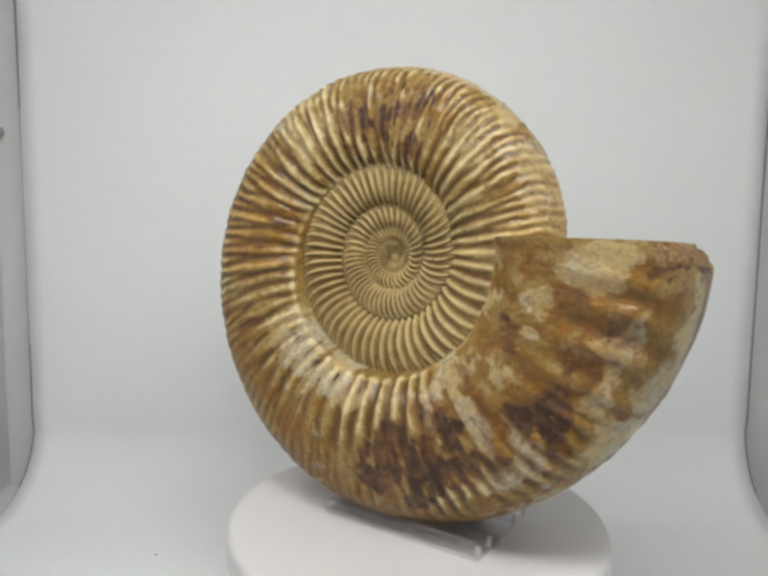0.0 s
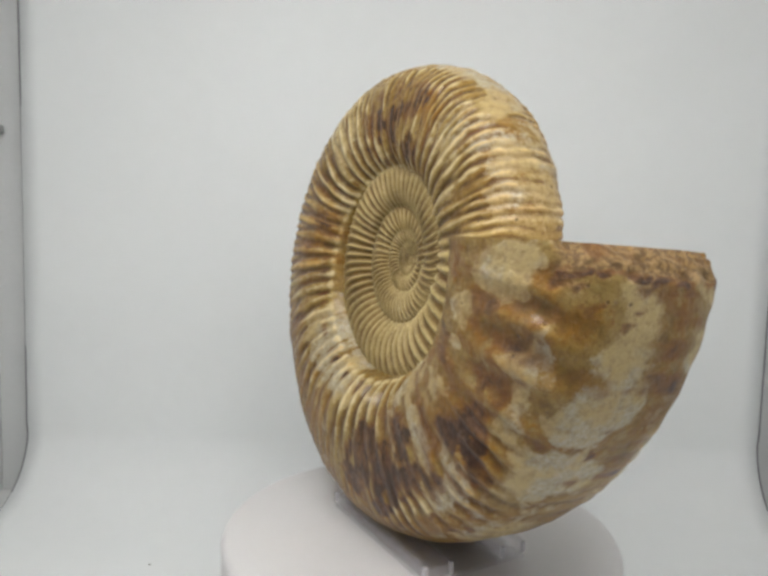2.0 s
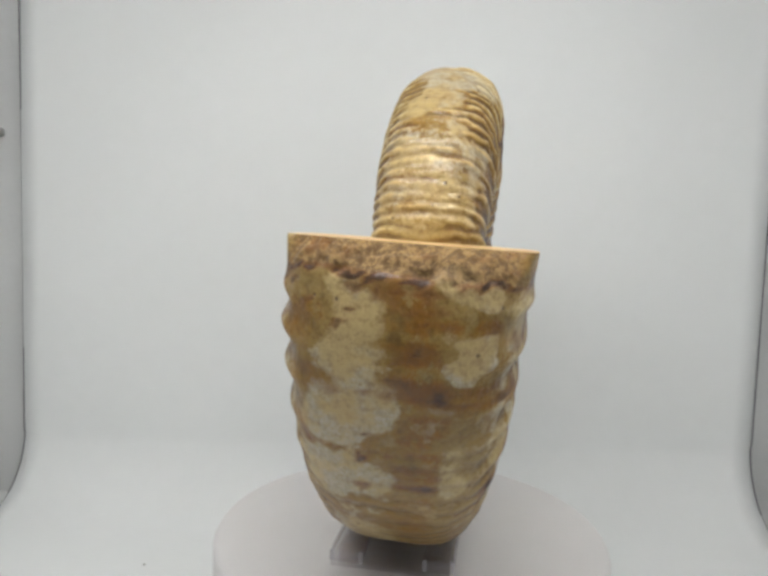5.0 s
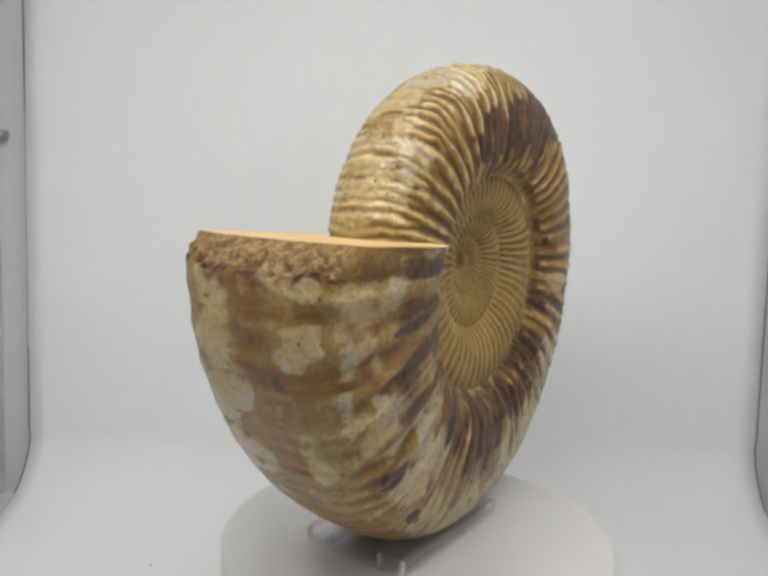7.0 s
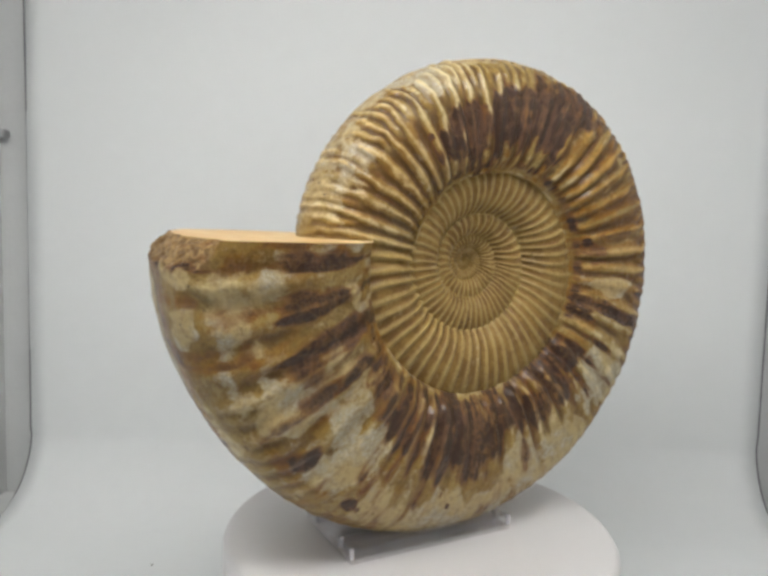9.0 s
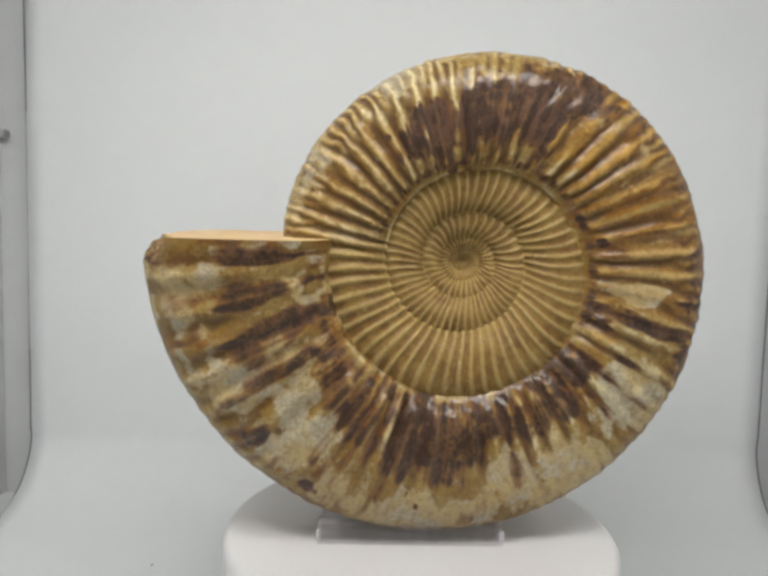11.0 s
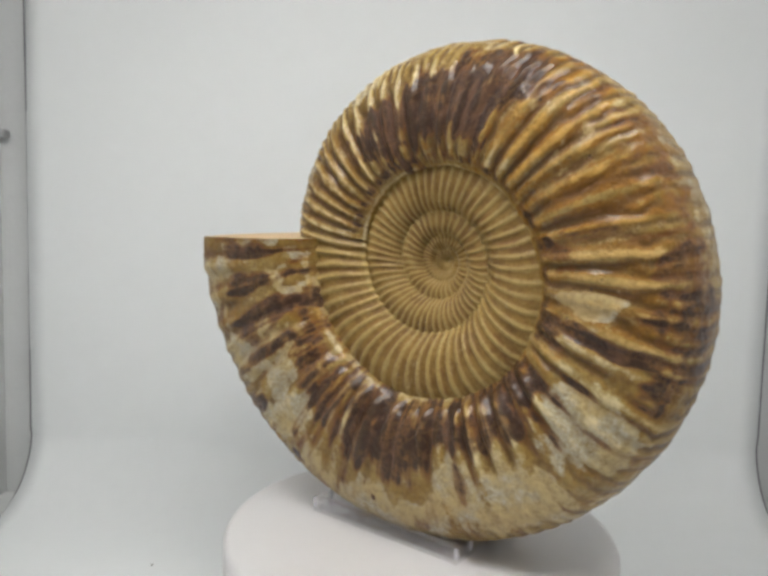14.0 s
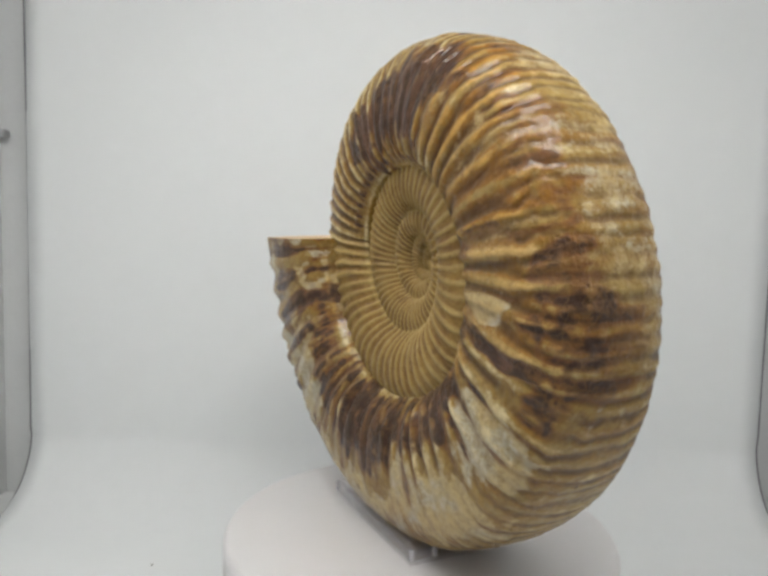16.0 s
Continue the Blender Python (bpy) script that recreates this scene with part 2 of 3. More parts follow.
def backdrop():
    """White vinyl sweep: hangs down the back wall, bends and runs forward over the floor."""
    bend, n = 0.044, 14
    line = [(YB - 0.002 + 0.002 * math.sin(9 * z), z) for z in np.linspace(TOP - 0.02, bend, 30)]
    for i in range(1, n + 1):
        a = math.pi / 2 * i / n
        line.append((YB - bend + bend * math.cos(a), bend - bend * math.sin(a)))
    line += [(y, 0.0) for y in np.linspace(YB - bend - 0.02, YF + 0.012, 18)]
    xs = np.linspace(X0, X1, 41)
    verts, faces = [], []
    for layer in (0.0, 0.0008):
        for k, (y, z) in enumerate(line):
            for x in xs:
                ripple = 0.0007 * math.sin(14 * x + 3 * z) * math.sin(17 * z + 5 * x) if k < 30 else 0.0
                verts.append((x, y + ripple - layer * (k < 37), z + layer * (k >= 37) + SLOPE * x))
    w, h = len(xs), len(line)
    for k in range(h - 1):
        for i in range(w - 1):
            q = (k * w + i, k * w + i + 1, (k + 1) * w + i + 1, (k + 1) * w + i)
            faces.append(tuple(v + w * h for v in q))
            faces.append(q[::-1])
    for k in range(h - 1):
        for i in (0, w - 1):
            q = (k * w + i, (k + 1) * w + i, (k + 1) * w + i + w * h, k * w + i + w * h)
            faces.append(q if i else q[::-1])
    ob = mesh_object("backdrop", verts, faces, SHEET)
    ob.matrix_world = BOX
    tagged(ob, "white vinyl backdrop sheet sweeping from wall to floor", "backdrop", kind="structure")
    # dark strips down both sides paint the shaded gap beside the sheet
    for x in (X0, X1):
        bm = bmesh.new()
        prev = None
        for y, z in line:
            ring = [bm.verts.new((x + dx, y - 0.0004 + dy, z + 0.0004 + dy * 0.6 + SLOPE * x)) for dx, dy in ((-0.0004, -0.0006), (0.0004, -0.0006), (0.0004, 0.0004), (-0.0004, 0.0004))]
            if prev:
                for i in range(4):
                    bm.faces.new((prev[i], prev[(i + 1) % 4], ring[(i + 1) % 4], ring[i]))
            prev = ring
        bmesh.ops.recalc_face_normals(bm, faces=bm.faces)
        part("edge_binding", bm, GAP_SHADE, ob, "dark grey strip painting the shaded gap along the sheet edge")


def wall(name, lo, hi, label, material=None):
    bm = box(bmesh.new(), lo, hi, 0.001)
    me = bpy.data.meshes.new(name)
    bm.to_mesh(me)
    bm.free()
    me.materials.append(material or FABRIC)
    ob = new(name, me)
    ob.matrix_world = BOX
    return tagged(ob, label, "light box wall", kind="structure")


def light_box():
    t, gap = 0.004, 0.024
    a, b = X0 - gap, X1 + gap
    wall("floor", (a - t, YF - t, -0.0115), (b + t, YB + 0.012, -0.0075), "white fabric floor of a photo light box")
    wall("wall_back", (a - t, YB + 0.012, -0.0115), (b + t, YB + 0.012 + t, TOP + t), "white fabric back wall of the light box")
    left = wall("wall_left", (a - t, YF - t, -0.0075), (a, YB + 0.012, TOP), "white fabric side wall with a folded horizontal seam")
    wall("wall_right", (b, YF - t, -0.0075), (b + t, YB + 0.012, TOP), "white fabric side wall of the light box")
    wall("ceiling", (a - t, YF - t, TOP), (b + t, YB + 0.012, TOP + t), "white fabric lid of the light box", LINING)
    # unseen dark panel, added to close the front and cut bounced light: four strips round the opening that the camera
    # looks through
    for lo, hi in (((a, YF - t, -0.0075), (-0.09, YF, TOP)), ((0.14, YF - t, -0.0075), (b, YF, TOP)),
                   ((-0.09, YF - t, -0.0075), (0.14, YF, 0.07)), ((-0.09, YF - t, 0.24), (0.14, YF, TOP))):
        wall("wall_front", lo, hi, "unseen dark panel added across the front to cut bounced light", BLOCKER)
    for side, x, s in ((left, a, 1),):
        bm = bmesh.new()
        x0, x1 = sorted((x, x + s * 0.0022))
        box(bm, (x0, YF + 0.004, 0.2055), (x1, YB + 0.011, 0.2095), 0.0009)
        part("seam", bm, SEAM, side, "grey folded seam in the side wall")
        bm = bmesh.new()
        x0, x1 = sorted((x, x + s * 0.007))
        box(bm, (x0, YB + 0.004, 0.2035), (x1, YB + 0.011, 0.2085), 0.0015)
        part("velcro_tab", bm, SEAM, side, "small dark grey fastening tab")


def led_strip(y, x0, x1):
    ob = new("led_strip")
    ob.matrix_world = BOX
    z = TOP - 0.012
    part("housing", box(bmesh.new(), (x0 - 0.006, y - 0.019, z), (x1 + 0.006, y + 0.019, TOP - 0.0005), 0.002), METAL, ob)
    part("diffuser", box(bmesh.new(), (x0, y - 0.015, z - 0.004), (x1, y + 0.015, z + 0.001), 0.0015), LED, ob, "glowing white led diffuser")
    return tagged(ob, "white led strip under the light box lid", "lamp", "led strips")


def dust():
    bm = bmesh.new()
    bmesh.ops.create_icosphere(bm, subdivisions=1, radius=0.0007)
    for v in bm.verts:
        v.co.z *= 0.5
    me = bpy.data.meshes.new("dust_speck")
    bm.to_mesh(me)
    me.materials.append(SPECK)
    bm.free()
    ob = new("dust_speck", me)
    ob.matrix_world = BOX @ pose(-0.0975, 0.068, 0.0009 - 0.0975 * SLOPE)
    tagged(ob, "tiny grey speck of dust on the white sheet", "dust")


# ---------------------------------------------------------------- turntable and stand
TABLE_Z, TABLE_R = -0.0700, 0.0653


def turntable():
    ob = new("turntable")
    ob.location = (0, 0, TABLE_Z)
    r = TABLE_R
    platter = lathe(bmesh.new(), [(0, 0), (r - 0.012, 0), (r - 0.0022, -0.0001), (r - 0.0008, -0.0006), (r, -0.002), (r, -0.0105), (r - 0.001, -0.0118), (r - 0.004, -0.0122), (0, -0.0122)])
    disc = part("platter", platter, PLASTIC, ob, "round white glossy rotating platter", True)
    base = lathe(bmesh.new(), [(0, -0.0128), (r - 0.005, -0.0128), (r - 0.0035, -0.0135), (r - 0.0015, -0.018), (r, -0.030), (r + 0.0005, -0.0540), (r - 0.001, -0.0570), (0, -0.0570)])
    part("base", base, PLASTIC, ob, "white round motor base", True)
    tagged(ob, "round white motorised turntable on the backdrop sheet", "turntable")
    return disc


AZ, LEAN = -30.2, -2.6
FOSSIL = Matrix.Translation((-0.0092, 0.0059, 0.0206)) @ pose(0, 0, 0, 0, 0, AZ) @ pose(0, 0, 0, LEAN)
STAND = Matrix.Translation((-0.0092, 0.0059, TABLE_Z)) @ pose(0, 0, 0, 0, 0, AZ)


def acrylic_stand():
    ob = new("acrylic_stand")
    ob.matrix_world = STAND
    u0, u1 = -0.0145, 0.0445
    part("base_plate", box(bmesh.new(), (u0, -0.0200, 0.0002), (u1, 0.0165, 0.0016), 0.0004), ACRYLIC, ob)
    for y0, y1 in ((-0.0200, -0.0105), (0.0075, 0.0165)):
        rail = part("side_rail", box(bmesh.new(), (u0, y0, 0.0017), (u1, y1, 0.0050), 0.0005), ACRYLIC, ob)
        for u in (u0, u1):
            for y in (y0, y1):
                a, b = sorted((u, u + (0.0009 if u == u0 else -0.0009)))
                c, d = sorted((y, y + (0.0009 if y == y0 else -0.0009)))
                part("polished_edge", box(bmesh.new(), (a - 0.0002, c - 0.0002, 0.0018), (b + 0.0002, d + 0.0002, 0.0053), 0.0003), EDGE, rail, "whitened bar painting the glint on an acrylic edge")
    for y in (-0.0200, 0.0153):
        part("lip", box(bmesh.new(), (u0 + 0.0012, y, 0.0051), (u1 - 0.0012, y + 0.0012, 0.0063), 0.0004), ACRYLIC, ob)
    for piece in [*ob.children, *(p for c in ob.children for p in c.children)]:
        piece.visible_shadow = False
    return tagged(ob, "clear acrylic cradle stand on the turntable", "display stand")


# ---------------------------------------------------------------- the ammonite
def lattice(ix, iy, iz):
    h = (ix * 374761393 + iy * 668265263 + iz * 2147483647 + 1013904223) & 0xFFFFFFFF
    h = ((h ^ (h >> 13)) * 1274126177) & 0xFFFFFFFF
    return ((h ^ (h >> 16)) & 0xFFFF) / 65535.0


def value_noise(x, y, z):
    """Smooth noise from -1 to 1 at arrays of places, one unit a cell."""
    x, y, z = np.broadcast_arrays(x, y, z)
    ix, iy, iz = (np.floor(v).astype(np.int64) for v in (x, y, z))
    fx, fy, fz = (v - np.floor(v) for v in (x, y, z))
    fx, fy, fz = (f * f * (3 - 2 * f) for f in (fx, fy, fz))
    out = 0.0
    for i in (0, 1):
        for j in (0, 1):
            for k in (0, 1):
                w = (fx if i else 1 - fx) * (fy if j else 1 - fy) * (fz if k else 1 - fz)
                out = out + w * lattice(ix + i, iy + j, iz + k)
    return 2 * out - 1


def layered(x, y, z, octaves=3):
    out, amp, tot = 0.0, 1.0, 0.0
    for k in range(octaves):
        out = out + amp * value_noise(x * 2 ** k + 7.3 * k, y * 2 ** k, z * 2 ** k - 3.1 * k)
        tot, amp = tot + amp, amp * 0.55
    return out / tot


def smooth(lo, hi, v):
    k = np.clip((v - lo) / (hi - lo), 0, 1)
    return k * k * (3 - 2 * k)


TURN = 360.0
RIBS = 54.37
# along the last turn, in degrees back from the sawn end: keel radius, seam radius, half width, sideways offset (millimetres)
GROWTH = np.array([(-360, 58.0, 26.3, 15.2, 4.5), (-315, 60.0, 27.6, 17.1, 5.1), (-270, 63.9, 29.6, 17.0, 5.2), (-225, 70.4, 33.0, 18.6, 4.2),
                   (-180, 76.7, 36.6, 19.5, 1.4), (-135, 82.6, 40.4, 21.0, 0.0), (-90, 88.5, 42.8, 23.7, 0.7), (-45, 94.0, 44.4, 25.1, 3.8), (0, 99.2, 45.0, 29.0, 5.1)])


def grown(column, tau):
    last = np.interp(tau, GROWTH[:, 0], GROWTH[:, column])
    kernel = np.interp(tau + 12, GROWTH[:, 0], GROWTH[:, column]) + np.interp(tau - 12, GROWTH[:, 0], GROWTH[:, column])
    last = np.where((tau > -345) & (tau < -14), 0.5 * last + 0.25 * kernel, last)
    rate = {1: 0.0895, 2: 0.104, 3: 0.060, 4: 0.03}[column]
    inner = GROWTH[0, column] * np.exp(rate * np.radians(np.minimum(tau, -TURN) + TURN))
    return np.where(tau < -TURN, inner, last)


# Mineral stains, and small pits whose shade is painted as dark spots: place along the turn (degrees), place from seam 0
# to keel 1, their half extents, strength.
BROWN_B = [(-289, .36, 16, .34, 1.15), (-269, .40, 20, .36, 1.15), (-247, .58, 14, .42, 1.3), (-238, .72, 8, .28, .9), (-185, .18, 8, .16, .7), (-179, .9, 9, .12, .78), (-164, .86, 10, .16, .72),
           (-160, .14, 8, .12, .8), (-126, .15, 20, .2, .86), (-98, .17, 20, .23, .95), (-74, .22, 16, .28, 1.0), (-58, .22, 10, .26, .9), (-46, .18, 8, .18, .8), (-205, .9, 24, .1, .42)]
STREAK_PIT_B = [(-191, .13, 2.6, .05, 1.2), (-79, .70, .7, .02, 1.8), (-76, .62, .6, .02, 1.5), (-305, .52, 1.2, .04, 1.1), (-302, .25, 1.0, .03, 1.0), (-190, .6, 2, .4, .5), (-172, .75, 2, .3, .7), (-163, .45, 3, .45, .95), (-150, .3, 2.5, .3, .7), (-143, .3, 3, .3, .6), (-134, .42, 2, .2, .6), (-106, .6, 2, .2, .55), (-90, .9, 2.5, .14, .5), (-70, .62, 1.6, .14, .55)]
CHAMBER_B = [(-3, .3, 3.2, .3, 1.0), (-13, .3, 4, .3, .85), (-24, .3, 5, .34, .95), (-35, .26, 6, .22, .85), (-41, .7, 3.5, .09, .8), (-56, .8, 3, .05, 1.3), (-12, .75, 1.7, .3, .43), (-18, .8, 2, .3, .5),
             (-33, .82, 2, .25, .43), (-45, .88, 3, .16, .43), (-62, .86, 3, .16, .36)]
BROWN_A = [(-280, .42, 24, .34, .66), (-258, .36, 16, .32, .62), (-262, .3, 3, .1, 1.0), (-196, .45, 8, .4, .42), (-180, .4, 8, .4, .42), (-78, .5, 14, .3, .86), (-59, .52, 15, .34, .92), (-42, .6, 11, .26, .86), (-34, .64, 7, .22, .8),
           (-20, .7, 9, .26, .62), (-12, .5, 5, .1, .5), (-8, .78, 4, .14, .55), (-16, .84, 5, .14, .5), (-2, .95, 2, .08, .8), (-4, .22, 3, .2, .5), (-27, .25, 4, .1, .6)]
STREAK_A = [(-112, .35, 3, .3, .45), (-128, .45, 2.5, .35, .45), (-150, .5, 2, .4, .45), (-212, .3, 2, .3, .45), (-238, .5, 2, .3, .5), (-46, .87, 2, .12, .6), (-64, .82, 3, .08, .8), (-74, .8, 2, .06, .8)]
OCHRE_B = [(-226, .55, 20, .6, 1.2), (-204, .5, 20, .7, 1.1), (-178, .6, 18, .5, .8), (-150, .9, 30, .2, .6), (-185, .2, 14, .3, .8), (-150, .12, 40, .14, .8), (-268, .05, 20, .08, .9), (-320, .5, 26, .6, .5), (-14, .6, 10, .3, .5),
           (-30, .45, 10, .3, .5), (-70, .98, 20, .1, .5), (-100, .8, 14, .16, .5)]
OCHRE_A = [(-24, .8, 16, .2, 1.0), (-30, .5, 8, .14, 1.0), (-112, .55, 20, .4, .95), (-92, .85, 18, .2, .8), (-190, .5, 26, .6, .9), (-150, .6, 20, .4, .7), (-40, .3, 14, .2, .8), (-14, .66, 9, .3, .95), (-60, .9, 24, .1, .8), (-296, .7, 8, .2, .8), (-330, .9, 20, .3, .5)]
PALE_B = [(-200, 1.03, 30, .06, .36), (-292, .9, 9, .14, .8), (-256, .95, 14, .07, .5), (-171, .42, 4.5, .2, 1.0), (-142, .58, 12, .3, .8), (-114, .7, 22, .32, .85), (-78, .8, 22, .24, .85), (-48, .6, 8, .25, .95), (-40, .46, 4, .14, .9),
          (-30, .64, 5, .18, 1.0), (-22, .84, 4, .12, .9), (-10, .82, 6, .14, .9), (-8, .6, 3, .12, .9), (-335, .95, 22, .25, .6)]
PALE_A = [(-205, 1.0, 44, .12, .4), (-234, .62, 14, .4, .65), (-312, .66, 12, .3, .55), (-130, .1, 22, .2, .8), (-100, .06, 14, .14, .9), (-50, .1, 14, .09, .9), (-3, .62, 3, .13, 1.1), (-7, .55, 3.5, .12, 1.0), (-14, .35, 4, .1, .6), (-36, .3, 5, .1, .5),
          (-23, .95, 8, .06, .8), (-46, .95, 12, .07, .8), (-335, .95, 22, .25, .6)]
# on the outer face of the body chamber: degrees, millimetres across, half extents, strength
# the tiny strong spot at -28.5 paints the dark inside of a hole
BAND = [(-22, 11, 24, 5.5, 1.08), (-8, 8, 7, 6, .75), (-9.3, 19, 1.2, 8, .95), (-19, 21, 3.2, 8, .7), (-42, 8, 14, 6, .75), (-28.5, -2, 1.2, 1.5, 1.4), (-9, -14, 2, 6, .5), (-17, -11, 2, 6, .42), (-23, -15, 2.5, 5, .4)]
WHITE = [(-17, -3, 14, 7, .8), (-5.5, 21, 2.2, 6, 1.2), (-4, 17, 1.6, 4, 1.1), (-12, 22.5, 2.2, 5, 1.1), (-14.5, 19, 2, 4.5, 1.1), (-13.6, 25, 1.4, 3, 1.0), (-6, -6, 2.2, 6, 1.0), (-14, -6, 3, 7, 1.1), (-20, -1, 3, 6, 1.2), (-24, -7, 4, 9, 1.1), (-34, -9, 6, 10, 1.0), (-31, 18, 5, 5, .6), (-50, -6, 9, 12, .7)]


def stain(spots, a, b, wobble_a, wobble_b, grain):
    out = np.zeros_like(a)
    for a0, b0, da, db, strength in spots:
        d = np.hypot((a - a0 + wobble_a * min(7.0, da * 0.95)) / da, (b - b0 + wobble_b * db * 0.85) / db) + 0.42 * grain
        out = np.maximum(out, strength * smooth(1.15, 0.62, d))
    return out


def whorl(tau0, tau1, step, around, sawn):
    """Grid of the coiled tube between two places of the spiral: x to the sawn end, y through the disc, z up. Rows run along the spiral."""
    n = int(round((tau1 - tau0) / step)) + 1
    tau = np.linspace(tau0, tau1, n)[:, None]
    psi = np.linspace(-math.pi, math.pi, around, endpoint=False)[None, :]
    keel, seam, half, off = (grown(k, tau) for k in (1, 2, 3, 4))
    low = 0.90 * seam * smooth(-1900, -1500, tau)
    mid, a = (keel + low) / 2, (keel - low) / 2
    outer_power = np.interp(tau, (-420, -360, -270, -200, -60, 0), (2.05, 2.45, 2.5, 2.9, 3.1, 3.3))
    inner_power = np.interp(tau, (-420, -360), (2.4, 2.6))
    power = np.where(np.cos(psi) > 0, outer_power, inner_power)
    cx = np.sign(np.cos(psi)) * np.abs(np.cos(psi)) ** (2 / power)
    cy = np.sign(np.sin(psi)) * np.abs(np.sin(psi)) ** (2 / power)
    taper = 1 - 0.045 * cx
    r = mid + a * cx
    y = half * cy * taper
    nx = np.sign(cx) * np.abs(cx) ** (power - 1) / a
    ny = np.sign(cy) * np.abs(cy) ** (power - 1) / half
    length = np.hypot(nx, ny)
    nx, ny = nx / length, ny / length
    # ribs: single on the flanks, split in two over the keel
    across = np.clip((r - seam) / (keel - seam), 0, 1.05)
    girth = psi / math.pi + 0 * tau
    flat = tau + 0 * psi
    b_side = smooth(-0.12, 0.12, girth)
    lumps = value_noise(tau / 17.0, girth * 3.0 + 9, 3.7)
    wander = value_noise(tau / 5.0, girth * 5.0 + 20, 1.2)
    wander = wander + (0.6 + 0.3 * b_side) * value_noise(tau / 2.6, girth * 16.0 + 40, 2.4) * smooth(-420, -340, tau)
    inner = smooth(-330, -420, tau)
    cover = grown(2, np.minimum(tau + TURN, 0.0))
    shown = np.clip((r - seam) / (cover - seam), 0, 1)
    arch = 4 * shown * (1 - shown)
    lean = (1 - inner) * (1.6 * across ** 2 - 1.2 * across) + inner * ((2.2 * b_side - 2.8 * (1 - b_side)) * arch + 1.8 * shown) + (1 - 0.5 * inner) * (1.3 * lumps + 0.9 * wander)
    drawn = np.minimum(tau + 900.0, 0.0)
    phase = np.radians(RIBS * (tau - lean - 0.36 * drawn))
    body = smooth(-75, -30, tau)
    split = smooth(0.35 + 0.2 * b_side, 0.75 + 0.15 * b_side, across) * (1 - 0.9 * smooth(-36, -18, tau))
    sharp = 0.85 + (1.1 + 0.5 * b_side) * inner
    single = 2 * (0.5 + 0.5 * np.cos(phase)) ** sharp - 1
    double = 2 * (0.5 + 0.5 * np.cos(2 * phase)) ** 0.9 - 1
    relief = (1 - split) * single + split * double
    strength = 0.75 + 0.35 * lumps + (0.45 - 0.2 * inner) * wander
    strength = strength * (1 - body * (0.80 - 0.25 * b_side) * smooth(0.9, 0.6, across)) * (1 - 0.8 * b_side * smooth(-160, -125, tau) * smooth(0.3, 0.55, across) * smooth(1.0, 0.86, across) * smooth(-36, -58, tau))
    strength = strength + 0.75 * smooth(-48, -32, tau) * smooth(-1.5, -7, tau) * smooth(0.4, 0.6, across) * smooth(0.99, 0.92, across)
    strength = strength * (1 - 0.85 * smooth(-30, -18, tau) * smooth(0.93, 0.99, across))
    strength = strength * (1 - 0.55 * smooth(-80, -50, tau) * smooth(0.75, 0.95, across))
    strength = strength * (1 - 0.45 * smooth(-250, -225, tau) * smooth(0.8, 0.95, across))
    strength = strength * (1 - 0.6 * (1 - b_side) * smooth(-168, -138, tau) * smooth(0.32, 0.55, across) * smooth(1.0, 0.9, across) * smooth(-60, -75, tau))
    worn = stain([(-288, 0.0, 48, .2, 1.0), (-90, .5, 9, .10, .6), (-276, -.5, 26, .2, .85), (-70, -.42, 26, .17, .7)], flat, girth, lumps, wander, 0.5 * wander)
    strength = strength * (1 - 0.92 * worn)
    foot = (keel * 0 + mid + a * cx - seam) / (keel - seam)
    wall_fade = smooth(np.where(tau > -345, 0.05 * b_side - 0.06, -0.07), np.where(tau > -345, 0.01 + 0.09 * b_side, -0.02), foot)
    amp = (0.0105 * mid + 0.12) * (1 - 0.45 * split) * strength * (1 + inner * (0.6 - 0.25 * b_side)) * wall_fade
    bumps = layered(tau / 6.0, girth * 9 + y * 0.05, 0 * tau, 3)
    thread = np.exp(-((foot + 0.015) / 0.014) ** 2) * smooth(-1700, -1200, tau) * smooth(-4, -10, tau)
    amp = amp * (1 - 0.9 * smooth(-10, -3, tau))
    amp = amp * (1 + inner * (0.1 - 0.55 * b_side))
    d = (0.042 - 0.026 * b_side) * (cover - seam) * arch * inner * np.abs(ny) + amp * relief + 0.45 * thread + 0.42 * bumps * smooth(-420, -340, tau) + 0.10 * bumps
    r = r + d * nx
    y = y + d * ny
    # angle round the spiral; near the end the rows turn until they lie in the sawn plane
    cut = 6.7
    angle = tau + 0 * psi
    if sawn:
        angle = tau + np.degrees(np.arcsin(cut / np.maximum(mid + a * cx, 20))) * smooth(-60, 0, tau)
        # broken ledge along the outer edge of the sawn end
        ragged = value_noise(y / 5.0, tau * 0 + 2.0, tau * 0) * 0.9 + value_noise(y / 1.7, tau * 0, tau * 0 + 4.0) * 0.45
        outer = smooth(0.78, 0.92, across)
        ledge = outer * smooth(-4.5 + ragged, -4.1 + ragged, tau)
        chips = layered(y / 1.7, tau * 1.1, 0 * tau, 3)
        # shade under the ledge, painted as a dark line along its lower edge
        crevice_shade = outer * np.exp(-((tau + 4.4 - ragged) / 0.32) ** 2) * smooth(-0.5, 0.3, value_noise(y / 4.0, tau * 0 + 5.0, tau * 0) + 0.3)
        r = r - 2.4 * smooth(0.7, 0.95, across) * np.clip((tau + 2.6) / 2.6, 0, 1) ** 2
        r = r - ledge * (0.7 + 0.85 * np.clip(tau + 4.3 - ragged, 0, 6) + 2.0 * chips)
    else:
        ledge, crevice_shade = np.zeros_like(r), np.zeros_like(r)
    y = y + off
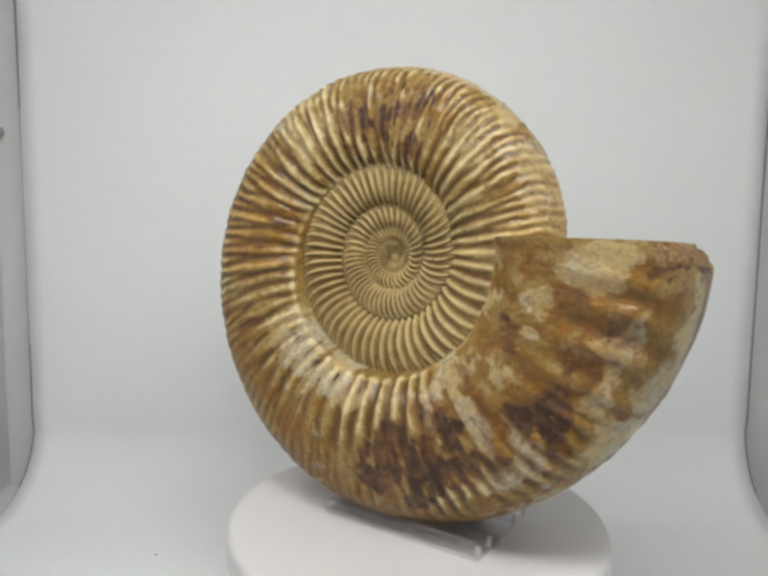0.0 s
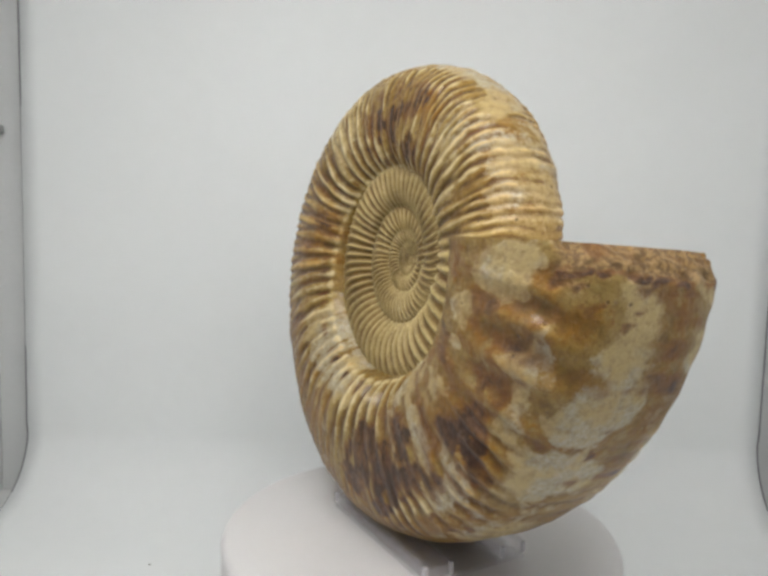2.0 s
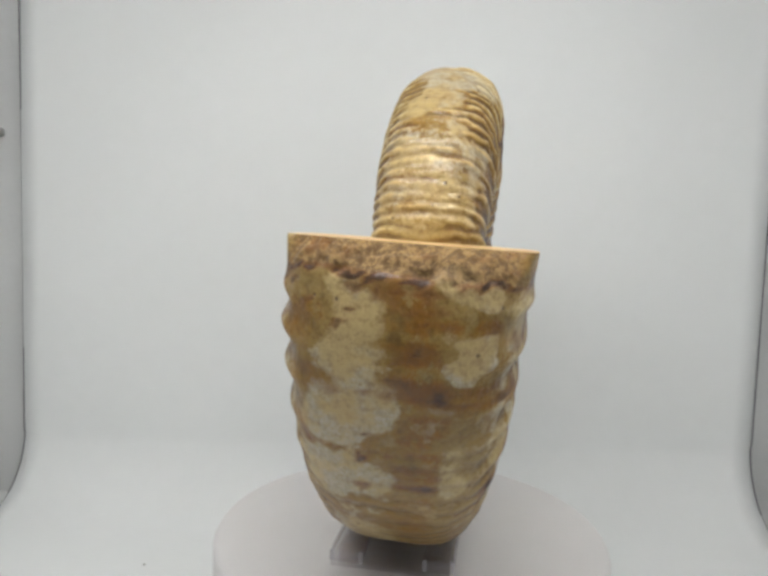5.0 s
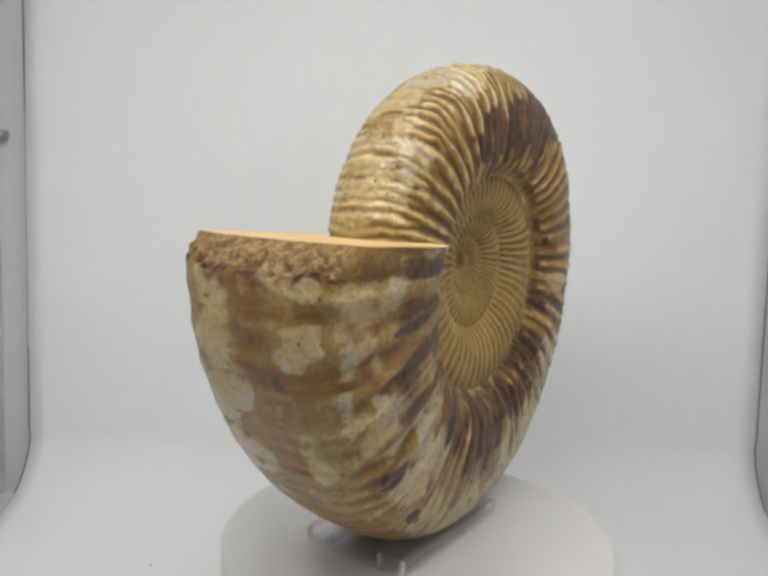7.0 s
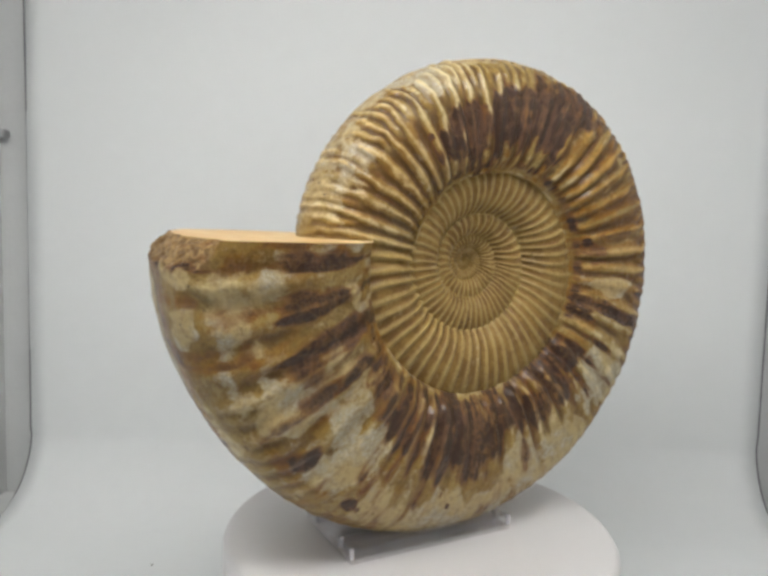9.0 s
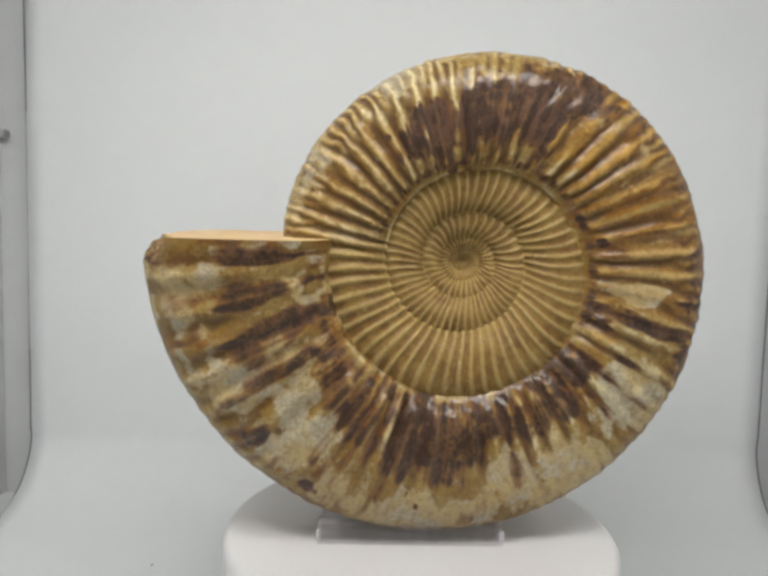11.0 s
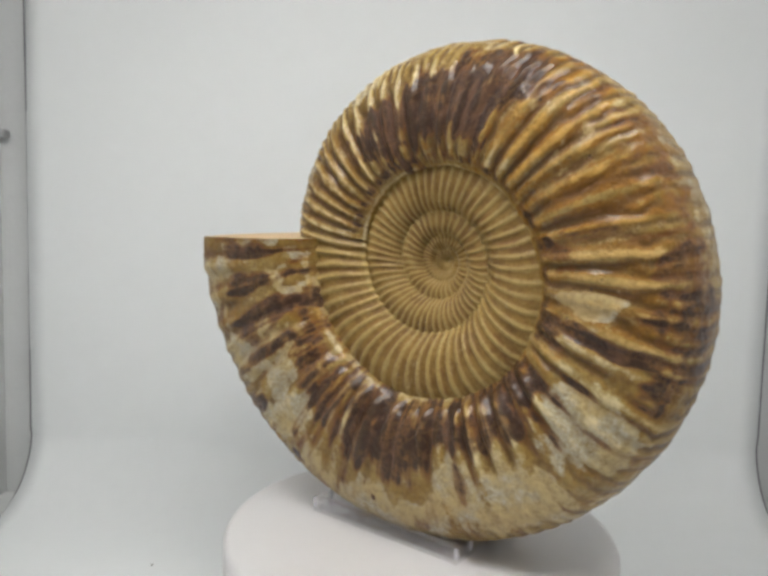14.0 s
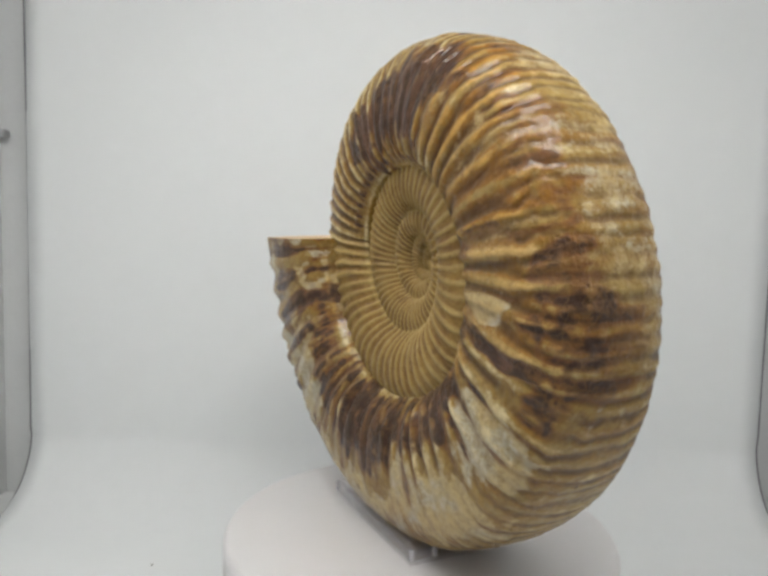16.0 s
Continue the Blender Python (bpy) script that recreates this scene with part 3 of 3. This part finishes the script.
    t = np.radians(angle)
    verts = np.stack([r * np.cos(t), y, r * np.sin(t)], -1) / 1000
    if sawn:
        verts[-1, :, 2] = cut / 1000
    # stains
    w1 = layered(tau / 7.0, girth * 6.0, 0 * tau, 3)
    w2 = layered(tau / 7.0 + 40, girth * 6.0, 0 * tau, 3)
    grain = layered(tau / 2.2, girth * 8.0, 0 * tau, 3)
    streak = layered(tau / 2.2 + 15, girth * 3.0, 0 * tau, 2)
    fibre = np.clip(1.6 * layered(tau / 1.5 + 60, girth * 4.0 + 0.5 * w1, 0 * tau, 3), -1, 1)
    marble = layered(*(verts[..., k] * 150 for k in range(3)), 4)
    marbled = (1 - b_side) * smooth(-105, -75, tau)
    both = (1 - marbled) * (0.55 * grain + 0.8 * streak) + marbled * 1.5 * marble
    fibre = fibre * (1 - 0.75 * marbled)

    def pick(sa, sb):
        return (1 - b_side) * stain(sa, flat, across, w1, w2, both) + b_side * stain(sb, flat, across, w1, w2, both)

    brown, ochre, pale = pick(BROWN_A + STREAK_A, BROWN_B + STREAK_PIT_B + CHAMBER_B), pick(OCHRE_A, OCHRE_B), pick(PALE_A, PALE_B)
    last = smooth(-356, -346, tau)
    brown, pale, ochre = brown * last, pale * last, np.maximum(ochre * last, (1 - last) * (0.10 + 0.35 * b_side + 0.3 * w1))
    face = smooth(0.80, 0.93, across) * smooth(-66, -58, tau)
    blotch = layered(tau * 0.33, y / 5.0, 0 * tau, 3)
    speck = layered(*(verts[..., k] * 240 for k in range(3)), 3)
    band = stain(BAND, flat, y, w1, w2, 0.8 * blotch)
    brown = np.maximum(brown * (1 - 0.8 * face), face * np.minimum(1.1 * band, 0.30 + 0.6 * smooth(1.12, 1.2, band)))
    ochre = np.maximum(ochre, face * band)
    pale = np.maximum(pale * (1 - face), face * stain(WHITE, flat, y, w1, w2, 0.9 * blotch) * (1 - smooth(0.3, 0.6, band)))
    brown = np.maximum(brown, face * 0.58 * smooth(0.08, 0.34, 0.7 * blotch + 0.8 * speck))
    # ledge colour, with that painted shade added to the brown
    brown = brown * (1 - 0.8 * ledge) + ledge * (0.12 + 0.4 * smooth(2, -12, y) + 0.45 * grain) + 1.2 * crevice_shade
    brown = np.clip(brown - (0.85 - 0.5 * b_side) * smooth(0.02, 0.4, speck) * smooth(0.2, 0.6, brown), 0, 2)
    patch = layered(tau / 6.0 + 80, girth * 9.0 + 0.4 * w1, 0 * tau, 3)
    flake = layered(tau / 4.0 + 130, girth * 10.0, 0 * tau, 3)
    chamber = smooth(-72, -52, tau) * (1 - face)
    pale = np.maximum(pale, chamber * 0.75 * smooth(0.10, 0.36, patch))
    ochre = np.maximum(ochre, chamber * smooth(0.0, 0.3, flake))
    brown = np.maximum(brown * (1 - 0.5 * chamber * smooth(0.10, 0.36, patch)), chamber * 0.42 * smooth(0.12, 0.4, flake))
    rim = smooth(0.11, 0.05, foot) * smooth(0.0, 0.03, foot) * smooth(-345, -335, tau) * smooth(-10, -24, tau)
    brown = np.maximum(brown, rim * (0.16 + 0.42 * b_side + 0.4 * grain))
    brown = brown + 0.24 * np.clip(grain + 0.6 * streak, 0, 1) * smooth(-380, -340, tau)
    pale = np.maximum(pale, 0.8 * worn * smooth(0.85, 0.97, across))
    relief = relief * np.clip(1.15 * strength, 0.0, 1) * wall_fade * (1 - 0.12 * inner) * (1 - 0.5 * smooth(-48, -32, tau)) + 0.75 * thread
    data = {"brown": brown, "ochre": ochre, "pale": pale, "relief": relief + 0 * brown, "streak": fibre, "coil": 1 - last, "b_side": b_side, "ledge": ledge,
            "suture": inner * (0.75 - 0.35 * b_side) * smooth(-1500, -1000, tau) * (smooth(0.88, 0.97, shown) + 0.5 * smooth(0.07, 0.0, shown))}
    return verts, data


def coil_part(name, parent, label, tau0, tau1, step, around, sawn):
    verts, data = whorl(tau0, tau1, step, around, sawn)
    n, m = verts.shape[:2]
    idx = np.arange(n * m).reshape(n, m)
    nxt = np.roll(idx, -1, axis=1)
    quads = np.stack([idx[:-1], idx[1:], nxt[1:], nxt[:-1]], -1).reshape(-1, 4)
    me = bpy.data.meshes.new(name)
    me.vertices.add(n * m)
    me.vertices.foreach_set("co", verts.reshape(-1).astype(np.float32))
    me.loops.add(quads.size)
    me.loops.foreach_set("vertex_index", quads.reshape(-1).astype(np.int32))
    me.polygons.add(len(quads))
    me.polygons.foreach_set("loop_start", np.arange(0, quads.size, 4, dtype=np.int32))
    me.polygons.foreach_set("loop_total", np.full(len(quads), 4, dtype=np.int32))
    me.update(calc_edges=True)
    me.validate()
    me.polygons.foreach_set("use_smooth", np.ones(len(quads), dtype=bool))
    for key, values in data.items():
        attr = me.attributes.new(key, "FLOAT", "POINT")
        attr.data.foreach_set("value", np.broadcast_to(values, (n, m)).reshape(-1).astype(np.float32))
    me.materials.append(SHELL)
    ob = new(name, me)
    ob.parent = parent
    tagged(ob, label)
    return verts


def ammonite():
    ob = new("ammonite_fossil")
    ob.matrix_world = FOSSIL
    step = TURN / RIBS / 14
    split_at = -TURN + 0.5 * TURN / RIBS
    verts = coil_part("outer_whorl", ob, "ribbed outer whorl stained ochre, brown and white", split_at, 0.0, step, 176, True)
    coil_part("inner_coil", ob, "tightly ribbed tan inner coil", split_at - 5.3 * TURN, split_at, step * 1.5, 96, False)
    rim = verts[-1]
    bm = bmesh.new()
    ring = [bm.verts.new(v) for v in rim]
    hub = bm.verts.new(rim.mean(axis=0))
    for i in range(len(ring)):
        bm.faces.new((ring[i], hub, ring[(i + 1) % len(ring)]))
    bmesh.ops.recalc_face_normals(bm, faces=bm.faces)
    if sum(f.normal.z for f in bm.faces) < 0:
        bmesh.ops.reverse_faces(bm, faces=bm.faces)
    part("sawn_face", bm, SAWN, ob, "flat sawn apricot calcite face")
    return tagged(ob, "polished ribbed ammonite fossil standing in an acrylic cradle", "fossil")


# ---------------------------------------------------------------- build
light_box()
backdrop()
led_strip(-0.195, -0.175, 0.175)
led_strip(-0.145, -0.175, 0.175)
dust()
platter = turntable()
stand = acrylic_stand()
fossil = ammonite()

# the platter turns clockwise, seen from above, at an even pace
TURNS = [(float(t), 157.6 + 13.09 * (t - 12)) for t in range(17)]


def motions():
    for thing, rest in ((platter, Matrix.Identity(4)), (stand, STAND), (fossil, FOSSIL)):
        walk(thing, [(t, pose(0, 0, 0, 0, 0, -a) @ rest) for t, a in TURNS])


motions()
